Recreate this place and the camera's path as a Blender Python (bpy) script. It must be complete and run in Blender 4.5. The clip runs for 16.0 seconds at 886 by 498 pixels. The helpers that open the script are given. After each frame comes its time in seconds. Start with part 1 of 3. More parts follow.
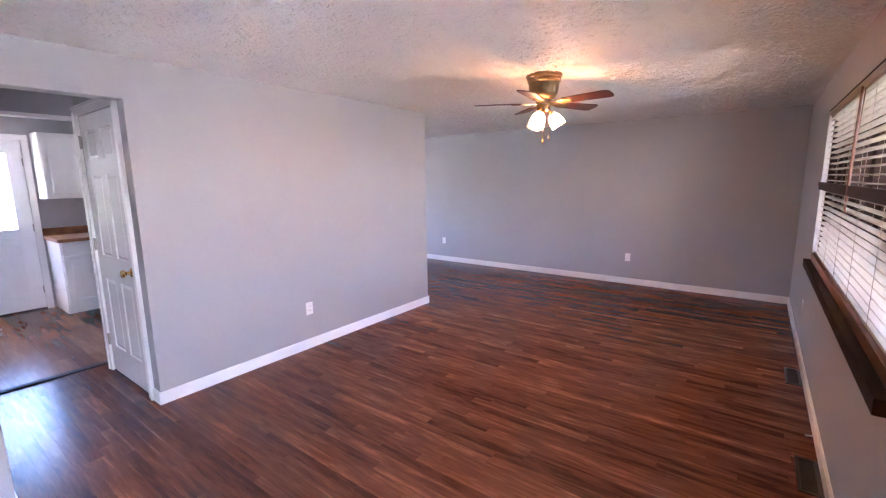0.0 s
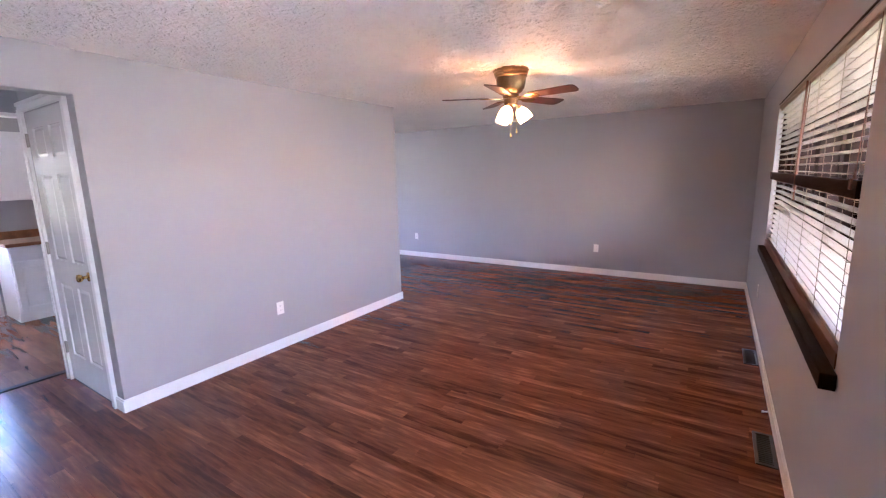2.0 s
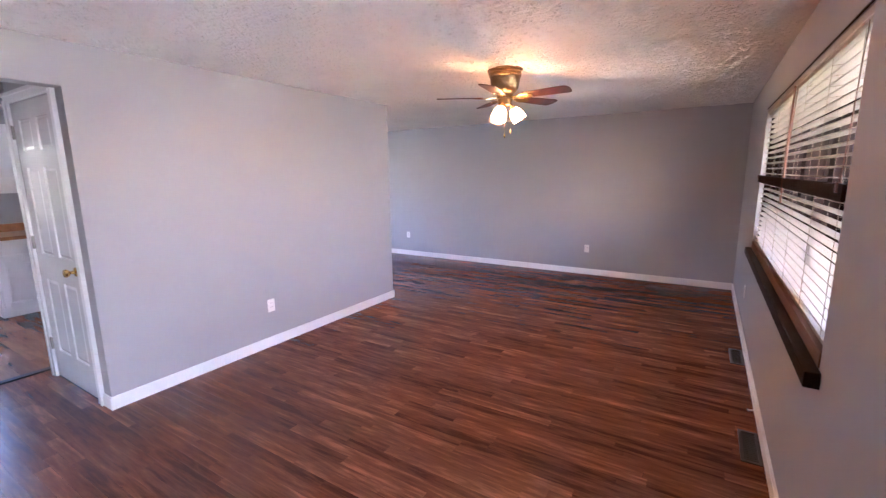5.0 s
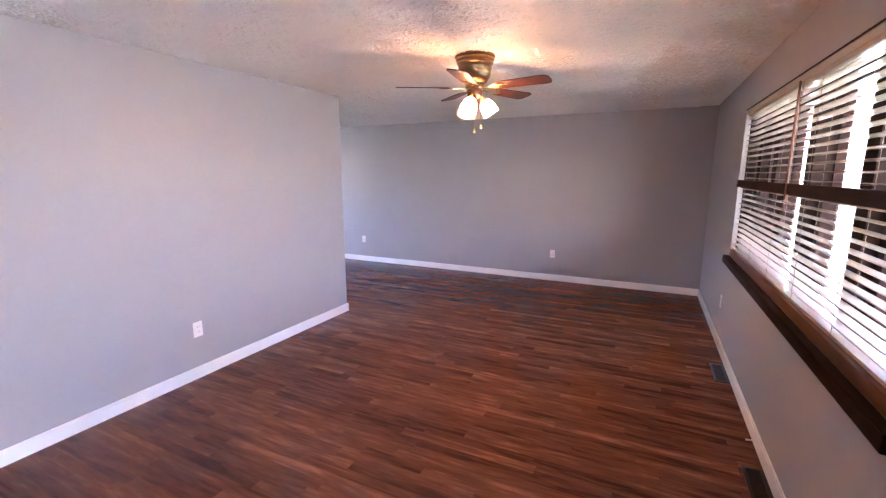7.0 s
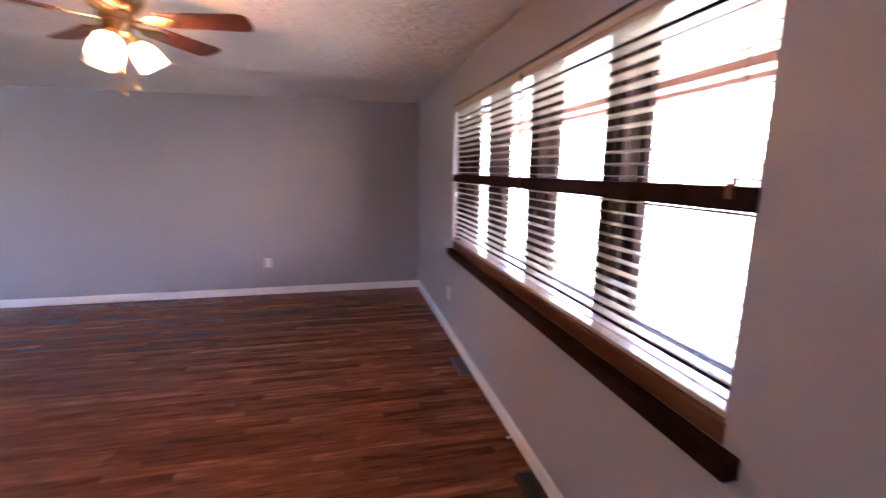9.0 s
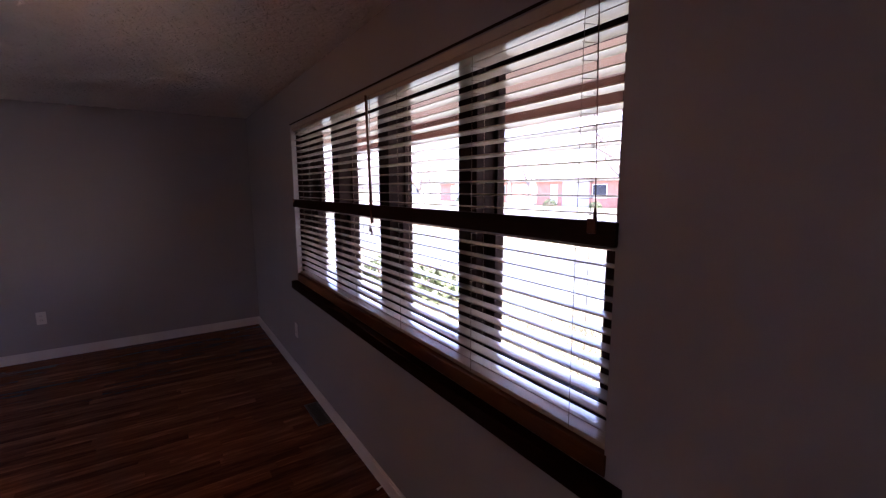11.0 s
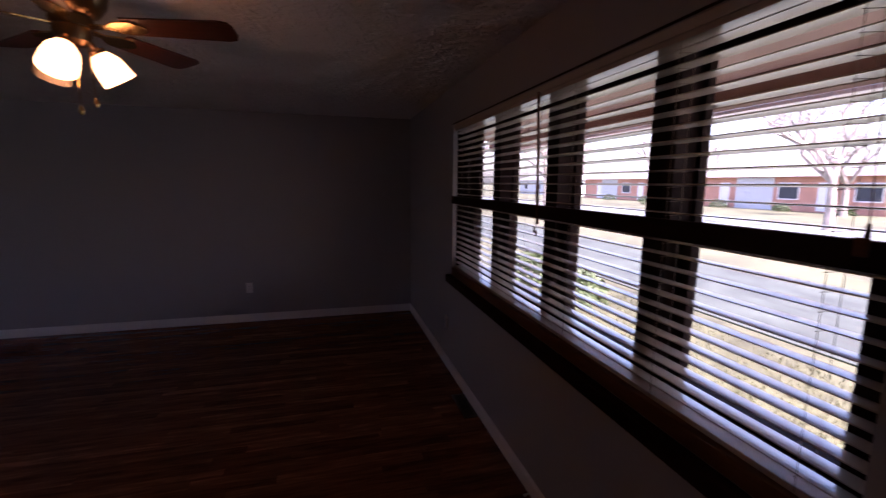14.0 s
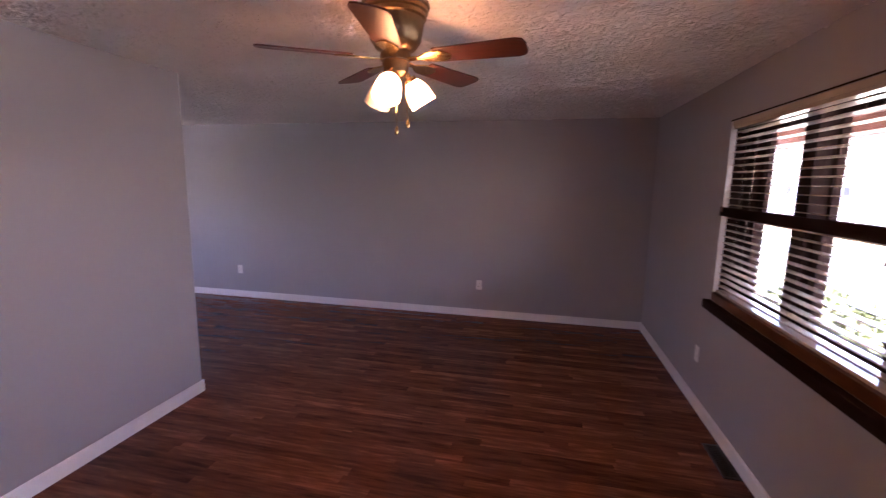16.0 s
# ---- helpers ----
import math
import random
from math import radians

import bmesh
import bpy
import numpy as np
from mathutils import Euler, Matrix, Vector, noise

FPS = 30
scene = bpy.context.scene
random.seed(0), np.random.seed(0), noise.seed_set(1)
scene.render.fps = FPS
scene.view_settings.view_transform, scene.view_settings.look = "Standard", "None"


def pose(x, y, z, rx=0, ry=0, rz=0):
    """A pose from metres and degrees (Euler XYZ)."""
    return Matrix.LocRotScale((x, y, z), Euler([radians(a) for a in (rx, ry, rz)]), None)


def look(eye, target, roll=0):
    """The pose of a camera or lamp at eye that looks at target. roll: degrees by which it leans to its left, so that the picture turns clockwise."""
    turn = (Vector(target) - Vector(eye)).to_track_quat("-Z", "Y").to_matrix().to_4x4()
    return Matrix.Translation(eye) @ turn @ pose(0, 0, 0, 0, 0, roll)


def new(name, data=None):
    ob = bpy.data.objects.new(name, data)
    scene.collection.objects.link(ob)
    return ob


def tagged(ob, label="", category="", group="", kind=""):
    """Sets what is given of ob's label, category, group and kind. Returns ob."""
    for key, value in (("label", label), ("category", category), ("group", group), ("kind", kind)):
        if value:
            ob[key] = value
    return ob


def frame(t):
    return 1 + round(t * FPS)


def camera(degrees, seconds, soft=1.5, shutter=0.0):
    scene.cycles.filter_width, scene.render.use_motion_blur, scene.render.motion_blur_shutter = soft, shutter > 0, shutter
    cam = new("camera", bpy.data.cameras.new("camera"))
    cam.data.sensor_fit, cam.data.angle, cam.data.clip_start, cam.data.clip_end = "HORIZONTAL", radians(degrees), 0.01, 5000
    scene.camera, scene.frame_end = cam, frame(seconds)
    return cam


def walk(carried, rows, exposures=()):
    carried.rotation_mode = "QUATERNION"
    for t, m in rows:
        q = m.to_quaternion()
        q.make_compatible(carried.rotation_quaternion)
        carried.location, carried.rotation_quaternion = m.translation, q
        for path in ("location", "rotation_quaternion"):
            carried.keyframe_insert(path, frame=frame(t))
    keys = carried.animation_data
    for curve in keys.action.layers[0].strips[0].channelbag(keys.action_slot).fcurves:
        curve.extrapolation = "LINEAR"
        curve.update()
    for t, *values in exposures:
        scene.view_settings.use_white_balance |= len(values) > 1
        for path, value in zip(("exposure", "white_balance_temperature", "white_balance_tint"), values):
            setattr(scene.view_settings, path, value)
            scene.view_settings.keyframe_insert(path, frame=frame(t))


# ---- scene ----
cam = camera(92.6, 16.0, soft=1.25, shutter=0.5)
PATH = [
    (0, (0.407, -0.001, 1.538), (-0.772, 1.582, 1.213), -0.7),
    (0.5, (0.394, -0.009, 1.542), (-0.774, 1.582, 1.214), -0.9),
    (1, (0.41, -0.01, 1.539), (-0.74, 1.594, 1.213), -0.9),
    (1.5, (0.421, -0.01, 1.536), (-0.69, 1.619, 1.203), -1.3),
    (2, (0.421, -0.002, 1.532), (-0.653, 1.649, 1.185), -1.5),
    (2.5, (0.411, -0.007, 1.532), (-0.672, 1.636, 1.177), -1.5),
    (3, (0.404, -0.009, 1.532), (-0.72, 1.606, 1.179), -1.1),
    (3.5, (0.404, -0.01, 1.529), (-0.725, 1.603, 1.176), -0.7),
    (4, (0.41, -0.012, 1.53), (-0.701, 1.614, 1.181), -1.0),
    (4.5, (0.415, -0.018, 1.538), (-0.672, 1.628, 1.206), -0.7),
    (5, (0.414, -0.015, 1.529), (-0.624, 1.658, 1.177), -0.7),
    (5.2, (0.41, -0.011, 1.527), (-0.59, 1.68, 1.149), -0.4),
    (7.5, (0.026, 0.513, 1.531), (-0.709, 2.339, 1.178), -0.3),
    (8, (-0.063, 0.686, 1.529), (-0.363, 2.621, 1.12), -2.3),
    (8.5, (-0.077, 0.925, 1.519), (-0.112, 2.9, 1.21), -1.9),
    (9, (-0.096, 1.081, 1.508), (0.34, 2.999, 1.144), 0.5),
    (9.5, (-0.163, 1.16, 1.514), (0.796, 2.873, 1.135), -2.2),
    (12, (-0.019, 1.302, 1.585), (1.084, 2.953, 1.34), -0.4),
    (12.5, (-0.07, 1.317, 1.591), (0.91, 3.043, 1.352), -0.8),
    (13, (-0.085, 1.338, 1.588), (0.749, 3.136, 1.325), -0.7),
    (13.5, (-0.122, 1.355, 1.574), (0.573, 3.208, 1.28), -0.2),
    (14, (-0.164, 1.367, 1.576), (0.354, 3.274, 1.27), 0.5),
    (14.5, (-0.216, 1.38, 1.581), (-0.017, 3.35, 1.299), 1.2),
    (15, (-0.281, 1.408, 1.601), (-0.337, 3.388, 1.326), 1.7),
    (15.5, (-0.332, 1.428, 1.612), (-0.579, 3.393, 1.33), 1.1),
    (16, (-0.399, 1.462, 1.611), (-0.827, 3.39, 1.3), 0.9),
]
EXPOSURES = [(0, 6.45, 5420, 32), (5.2, 6.48, 5420, 32), (8.5, 6.42, 5450, 36), (9.5, 5.45, 5480, 40), (11.8, 2.95, 5600, 49), (12.8, 2.65, 5650, 49), (14.0, 2.4, 5750, 49), (15.0, 3.25, 5780, 55), (15.5, 4.2, 5830, 53), (16.0, 5.05, 5830, 50)]
walk(cam, [(t, look(eye, target, roll)) for t, eye, target, roll in PATH], EXPOSURES)
SKY, SUN, LAMP = 0.13, 5.0, 1.4

# ---- world and sun ----
SUN_AT = Vector((0.18, -0.80, 0.85)).normalized()
world = bpy.data.worlds.new("sky")
scene.world = world
world.use_nodes = True
wn = world.node_tree.nodes
sky = wn.new("ShaderNodeTexSky")
sky.sky_type = 'NISHITA'
sky.sun_disc = False
sky.sun_elevation = math.asin(SUN_AT.z)
sky.dust_density, sky.air_density = 3.0, 1.2
sky.sun_rotation = math.atan2(SUN_AT.x, SUN_AT.y)
wn["Background"].inputs["Strength"].default_value = SKY
world.node_tree.links.new(sky.outputs["Color"], wn["Background"].inputs["Color"])

sun_data = bpy.data.lights.new("sun", 'SUN')
sun_data.energy, sun_data.angle, sun_data.color = SUN, radians(0.5), (1.0, 0.94, 0.84)
sun = new("sun", sun_data)
sun.matrix_world = look(SUN_AT * 60, (0, 0, 0))


# ---- materials ----
def nodes_of(name):
    m = bpy.data.materials.new(name)
    m.use_nodes = True
    t = m.node_tree
    return m, t, t.nodes["Principled BSDF"]


def add(t, kind, **values):
    n = t.nodes.new("ShaderNode" + kind)
    for key, value in values.items():
        n.inputs[key.replace("_", " ")].default_value = value
    return n


def ramp(t, source, stops):
    n = t.nodes.new("ShaderNodeValToRGB")
    while len(n.color_ramp.elements) < len(stops):
        n.color_ramp.elements.new(0.5)
    for e, (p, c) in zip(n.color_ramp.elements, stops):
        e.position, e.color = p, (*c, 1)
    t.links.new(source, n.inputs["Fac"])
    return n.outputs["Color"]


def mix(t, fac, a, b, how='MIX'):
    n = t.nodes.new("ShaderNodeMixRGB")
    n.blend_type = how
    for socket, value in zip(n.inputs, (fac, a, b)):
        if isinstance(value, (int, float)):
            socket.default_value = value
        elif isinstance(value, tuple):
            socket.default_value = (*value, 1)
        else:
            t.links.new(value, socket)
    return n.outputs[0]


def maths(t, how, a, b=0.0):
    n = t.nodes.new("ShaderNodeMath")
    n.operation = how
    for socket, value in zip(n.inputs, (a, b)):
        if isinstance(value, (int, float)):
            socket.default_value = value
        else:
            t.links.new(value, socket)
    return n.outputs[0]


def place(t, scale=(1, 1, 1)):
    c = t.nodes.new("ShaderNodeTexCoord")
    m = t.nodes.new("ShaderNodeMapping")
    m.inputs["Scale"].default_value = scale
    t.links.new(c.outputs["Object"], m.inputs["Vector"])
    return m.outputs["Vector"]


def noise_at(t, where, scale, detail=3.0, rough=0.55, distort=0.0):
    n = add(t, "TexNoise", Scale=scale, Detail=detail, Roughness=rough, Distortion=distort)
    t.links.new(where, n.inputs["Vector"])
    return n.outputs["Fac"]


def bump(t, bsdf, height, strength, distance=0.002):
    n = add(t, "Bump", Strength=strength, Distance=distance)
    t.links.new(height, n.inputs["Height"])
    t.links.new(n.outputs["Normal"], bsdf.inputs["Normal"])


def surface(name, colour, rough=0.5, metal=0.0, tone_range=0.12, coarse=2.0, fine=60.0, relief=0.1, stretch=(1, 1, 1), coat=0.0):
    """A plain surface with two scales of variation in tone, gloss and relief."""
    m, t, b = nodes_of(name)
    at = place(t, stretch)
    big, small = noise_at(t, at, coarse), noise_at(t, at, fine, 4)
    dark = tuple(c * (1 - tone_range) for c in colour)
    light = tuple(min(1.0, c * (1 + tone_range)) for c in colour)
    tone = ramp(t, mix(t, 0.35, big, small), [(0.3, dark), (0.7, light)])
    t.links.new(tone, b.inputs["Base Color"])
    t.links.new(maths(t, 'ADD', maths(t, 'MULTIPLY', small, 0.16), rough - 0.08), b.inputs["Roughness"])
    b.inputs["Metallic"].default_value = metal
    b.inputs["Coat Weight"].default_value = coat
    b.inputs["Coat Roughness"].default_value = 0.08
    bump(t, b, small, relief)
    return m


def wood(name, dark, light, rough=0.4, stretch=(1, 1, 1), pieces=False, scale=9.0, relief=0.15, even=0.0, shine=0.35):
    """Wood with its grain along the axis whose stretch is small; pieces: every board has a tone of its own."""
    m, t, b = nodes_of(name)
    at = place(t, stretch)
    if pieces:
        info, geo = t.nodes.new("ShaderNodeObjectInfo"), t.nodes.new("ShaderNodeNewGeometry")
        own = maths(t, 'FRACT', maths(t, 'ADD', maths(t, 'MULTIPLY', info.outputs["Random"], 17.31),
                                      maths(t, 'MULTIPLY', geo.outputs["Random Per Island"], 9.77)))
        shift = t.nodes.new("ShaderNodeVectorMath")
        shift.operation = 'ADD'
        grow = t.nodes.new("ShaderNodeCombineXYZ")
        t.links.new(maths(t, 'MULTIPLY', own, 37.0), grow.inputs["X"])
        t.links.new(maths(t, 'MULTIPLY', own, 91.0), grow.inputs["Y"])
        t.links.new(maths(t, 'MULTIPLY', own, 53.0), grow.inputs["Z"])
        t.links.new(at, shift.inputs[0])
        t.links.new(grow.outputs[0], shift.inputs[1])
        at = shift.outputs[0]
    grain = noise_at(t, at, scale, 5, 0.62, 0.6)
    lines = noise_at(t, at, scale * (3.2 if pieces else 5), 4, 0.6, 0.2)
    blend = mix(t, 0.48 if pieces else 0.35, grain, lines)
    if pieces:
        soft = noise_at(t, at, scale * 0.35, 2)
        stretched = t.nodes.new("ShaderNodeVectorMath")
        stretched.operation = 'MULTIPLY'
        stretched.inputs[1].default_value = (2.2, 1.3, 1.3)
        t.links.new(at, stretched.inputs[0])
        figure = noise_at(t, stretched.outputs[0], scale * 0.7, 3, 0.5, 0.8)
        blend = mix(t, 0.30, blend, figure)
        blend = mix(t, 0.13, mix(t, 0.15, blend, soft), maths(t, 'ADD', maths(t, 'MULTIPLY', own, 0.8), 0.1))
    if pieces:
        steps = (0.0, 0.2, 0.42, 1.0)
        tone = ramp(t, blend, [(p, tuple(a + (c - a) * k for a, c in zip(dark, light))) for p, k in zip((0.24 + even, 0.47, 0.55, 0.80 - even), steps)])
    else:
        tone = ramp(t, blend, [(0.22 + even, dark), (0.5, tuple((a * 0.55 + c * 0.45) for a, c in zip(dark, light))), (0.78 - even, light)])
    t.links.new(tone, b.inputs["Base Color"])
    t.links.new(maths(t, 'ADD', maths(t, 'MULTIPLY', soft if pieces else lines, 0.02 if pieces else 0.2), rough - 0.04), b.inputs["Roughness"])
    b.inputs["Specular IOR Level"].default_value = shine
    if relief:
        bump(t, b, lines, relief, 0.001)
    return m


def ceiling_plaster():
    """White plaster with a fine sandy grain; the stomped ridges are geometry."""
    m, t, b = nodes_of("stomped_ceiling_plaster")
    at = place(t)
    height = mix(t, 0.22, noise_at(t, at, 18, 2, 0.5, 1.2), noise_at(t, at, 80, 3, 0.6, 0.8))
    bump(t, b, height, 1.0, 0.026)
    tone = ramp(t, noise_at(t, at, 1.3, 3), [(0.3, (0.82, 0.81, 0.79)), (0.7, (0.88, 0.87, 0.85))])
    t.links.new(tone, b.inputs["Base Color"])
    b.inputs["Roughness"].default_value = 0.62
    return m


def clear_glass():
    m, t, b = nodes_of("window_glass")
    t.nodes.remove(b)
    see, shine, fres = add(t, "BsdfTransparent"), add(t, "BsdfGlossy", Roughness=0.02), add(t, "LayerWeight", Blend=0.5)
    both = t.nodes.new("ShaderNodeMixShader")
    rim = maths(t, 'POWER', fres.outputs["Facing"], 5.0)
    t.links.new(maths(t, 'ADD', maths(t, 'MULTIPLY', rim, 0.9), 0.025), both.inputs[0])
    t.links.new(see.outputs[0], both.inputs[1])
    t.links.new(shine.outputs[0], both.inputs[2])
    t.links.new(both.outputs[0], t.nodes["Material Output"].inputs["Surface"])
    return m


def glowing(name, colour, strength):
    m, t, b = nodes_of(name)
    b.inputs["Base Color"].default_value = (0.9, 0.86, 0.78, 1)
    b.inputs["Roughness"].default_value = 0.3
    b.inputs["Emission Color"].default_value = (*colour, 1)
    b.inputs["Emission Strength"].default_value = strength
    return m


WALL = surface("grey_wall_paint", (0.370, 0.367, 0.382), 0.5, tone_range=0.03, coarse=1.2, fine=140, relief=0.06)
WHITE = surface("white_trim_paint", (0.80, 0.80, 0.80), 0.32, tone_range=0.03, coarse=3, fine=90, relief=0.04)
DOORWHITE = surface("white_door_paint", (0.80, 0.80, 0.80), 0.20, tone_range=0.03, coarse=3, fine=70, relief=0.03, stretch=(6, 6, 0.6))
CEILING = ceiling_plaster()
FLOORWOOD = wood("mahogany_laminate", (0.072, 0.0225, 0.0150), (0.335, 0.122, 0.056), 0.29, (0.42, 4.5, 4.5), True, 4.2, 0.0, 0.165, 0.2)
HALLWOOD = wood("kitchen_plank_laminate", (0.085, 0.036, 0.021), (0.34, 0.165, 0.085), 0.25, (0.40, 4, 4), True, 2.8, 0.0, 0.08, shine=0.2)
DARKWOOD = wood("dark_walnut_stain", (0.008, 0.0036, 0.0026), (0.032, 0.0125, 0.008), 0.5, (5, 0.4, 5), scale=8, shine=0.08)
REDWOOD = wood("varnished_brown_wood", (0.06, 0.019, 0.008), (0.17, 0.06, 0.023), 0.3, (5, 0.4, 5), scale=8)
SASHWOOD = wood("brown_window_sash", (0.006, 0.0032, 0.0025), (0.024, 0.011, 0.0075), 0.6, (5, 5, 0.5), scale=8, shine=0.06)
BLADEWOOD = wood("cherry_blade", (0.045, 0.014, 0.009), (0.12, 0.04, 0.022), 0.3, (0.6, 7, 7), scale=9)
COUNTER = surface("brown_laminate_counter", (0.28, 0.12, 0.05), 0.35, tone_range=0.3, coarse=14, fine=120, relief=0.05)
SLAT = surface("glossy_cream_blind_slat", (0.54, 0.475, 0.365), 0.30, tone_range=0.04, coarse=3, fine=60, relief=0.02, stretch=(8, 0.5, 8), coat=0.8)
CORD = surface("cream_cord", (0.22, 0.18, 0.13), 0.8, fine=300)
BRASS = surface("antique_brass", (0.24, 0.16, 0.085), 0.32, 1.0, tone_range=0.25, coarse=9, fine=70, relief=0.05)
GOLD = surface("polished_brass", (0.75, 0.52, 0.20), 0.18, 1.0, tone_range=0.1, coarse=20, fine=90, relief=0.02)
STEEL = surface("satin_hinge_steel", (0.32, 0.30, 0.28), 0.35, 1.0, tone_range=0.15)
PLATE = surface("white_outlet_plastic", (0.82, 0.81, 0.78), 0.3, tone_range=0.02, relief=0.02)
SLOT = surface("dark_slot", (0.02, 0.02, 0.02), 0.6)
VENT = surface("brown_register_metal", (0.05, 0.035, 0.028), 0.4, 0.4, tone_range=0.2)
GLASS = clear_glass()
SHADE = glowing("lit_frosted_glass", (1.0, 0.45, 0.14), LAMP)
FROSTED = surface("unlit_frosted_glass", (0.80, 0.72, 0.60), 0.35, tone_range=0.04, coarse=8, fine=80, relief=0.02)
CONCRETE = surface("porch_concrete", (0.36, 0.36, 0.36), 0.75, tone_range=0.12, coarse=1.5, fine=80, relief=0.3)
# tan chosen to warm the daylight bounced into the kitchen
PATIO = surface("warm_bounce_concrete", (0.58, 0.50, 0.40), 0.75, tone_range=0.12, coarse=1.5, fine=80, relief=0.3)
# long streaks: gravel texture, with branch shadows painted in as tone
ASPHALT = surface("drive_gravel", (0.056, 0.068, 0.050), 0.9, tone_range=0.6, coarse=2.6, fine=11, relief=0.8, stretch=(1, 0.35, 1))
ROAD = surface("pale_road", (0.165, 0.175, 0.16), 0.9, tone_range=0.1, coarse=0.4, fine=20)
# dark patches: greener grass, and dappled tree shade put into the colour
GRASS = surface("winter_lawn", (0.10, 0.10, 0.045), 0.9, tone_range=0.6, coarse=0.5, fine=5, relief=0.8)
BLADE = surface("grass_blade", (0.105, 0.11, 0.045), 0.7, tone_range=0.4, coarse=1.0, fine=20)
BEAM = surface("brown_porch_beam", (0.13, 0.065, 0.035), 0.6, tone_range=0.15)
SOFFIT = surface("tan_porch_ceiling", (0.30, 0.21, 0.15), 0.6, tone_range=0.08)
BRICK = surface("red_brick", (0.52, 0.26, 0.18), 0.85, tone_range=0.25, coarse=1.5, fine=12, relief=0.4)
SIDING = surface("pale_siding", (0.55, 0.56, 0.58), 0.7, tone_range=0.08)
SHINGLE = surface("grey_shingles", (0.22, 0.21, 0.20), 0.9, tone_range=0.25, coarse=1, fine=10, relief=0.4)
DARKPANE = surface("dark_far_window", (0.04, 0.05, 0.07), 0.1, tone_range=0.2)
BARK = surface("grey_bark", (0.27, 0.235, 0.20), 0.9, tone_range=0.3, coarse=3, fine=25, relief=0.8)
LEAF = surface("evergreen_leaf", (0.07, 0.10, 0.035), 0.6, tone_range=0.35, coarse=2, fine=20)


# ---- mesh helpers ----
def box(bm, x0, y0, z0, x1, y1, z1, bevel=0.0):
    v = [bm.verts.new((x, y, z)) for z in (z0, z1) for y in (y0, y1) for x in (x0, x1)]
    faces = [bm.faces.new([v[i] for i in q]) for q in ((0, 2, 3, 1), (4, 5, 7, 6), (0, 1, 5, 4), (2, 6, 7, 3), (0, 4, 6, 2), (1, 3, 7, 5))]
    if bevel:
        edges = {e for f in faces for e in f.edges}
        bmesh.ops.bevel(bm, geom=list(edges), offset=bevel, segments=2, affect='EDGES', profile=0.7)
    return bm


def boxes(*rows, bevel=0.0):
    bm = bmesh.new()
    for r in rows:
        box(bm, *r, bevel=bevel)
    return bm


def lathe(profile, m=None, n=28):
    """A turned shape round z from (radius, height) pairs."""
    bm = bmesh.new()
    rings = [[bm.verts.new((r * math.cos(2 * math.pi * i / n), r * math.sin(2 * math.pi * i / n), z)) for i in range(n)] for r, z in profile]
    for a, b in zip(rings, rings[1:]):
        for i in range(n):
            bm.faces.new((a[i], a[(i + 1) % n], b[(i + 1) % n], b[i]))
    for ring, r in ((rings[0], profile[0][0]), (rings[-1], profile[-1][0])):
        if r < 0.02:
            bm.faces.new(ring)
    bmesh.ops.recalc_face_normals(bm, faces=bm.faces)
    if m is not None:
        bm.transform(m)
    return bm


def tube(bm, a, b, r0, r1=None, n=8):
    a, b = Vector(a), Vector(b)
    r1 = r0 if r1 is None else r1
    q = (b - a).to_track_quat('Z', 'Y').to_matrix()
    rings = []
    for p, r in ((a, r0), (b, r1)):
        rings.append([bm.verts.new(p + q @ Vector((r * math.cos(2 * math.pi * i / n), r * math.sin(2 * math.pi * i / n), 0))) for i in range(n)])
    for i in range(n):
        bm.faces.new((rings[0][i], rings[0][(i + 1) % n], rings[1][(i + 1) % n], rings[1][i]))
    bm.faces.new(rings[0][::-1])
    bm.faces.new(rings[1])
    return bm


def mesh_of(name, bm, material, smooth=False):
    me = bpy.data.meshes.new(name)
    bm.to_mesh(me)
    bm.free()
    me.materials.append(material)
    if smooth:
        me.polygons.foreach_set("use_smooth", [True] * len(me.polygons))
        me.set_sharp_from_angle(angle=radians(38))
    return me


def part(name, bm, material, parent, label="", smooth=False):
    ob = new(name, mesh_of(name, bm, material, smooth))
    ob.parent = parent
    return tagged(ob, label)


def structure(name, bm, material, label, category):
    return tagged(new(name, mesh_of(name, bm, material)), label, category, kind="structure")


def thing(name, label, category, m=None, group=""):
    ob = new(name)
    ob.empty_display_size = 0.1
    if m is not None:
        ob.matrix_world = m
    return tagged(ob, label, category, group)


# ---- the shell of the house ----
H = 2.32                     # ceiling
XE, YN, XP = 0.80, 6.435, -2.845   # window wall, far wall, partition face
WY0, WY1, WZ0, WZ1 = 1.850, 4.637, 0.897, 2.032   # window opening
DY0, DY1 = -1.42, -0.50      # opening of the added front door
XB = -6.65                   # back wall of kitchen and dining area

structure("wall_east", boxes((XE, -1.72, 0, 1.02, DY0, H), (XE, DY0, 2.06, 1.02, DY1, H), (XE, DY1, 0, 1.02, WY0, H), (XE, WY1, 0, 1.02, 6.555, H), (XE, WY0, 0, 1.02, WY1, WZ0 - 0.04), (XE, WY0, WZ1, 1.02, WY1, H)),
          WALL, "light grey painted wall around the long front window", "wall")
structure("wall_north", boxes((XB - 0.12, YN, 0, XE, 6.555, H)), WALL, "plain light grey painted end wall with white baseboard", "wall")
structure("wall_partition", boxes((XP - 0.12, 1.03, 0, XP, 4.033, H), (XP - 0.12, 0.21, 2.06, XP, 1.03, H)), WALL,
          "light grey partition wall ending in an open corner", "wall")
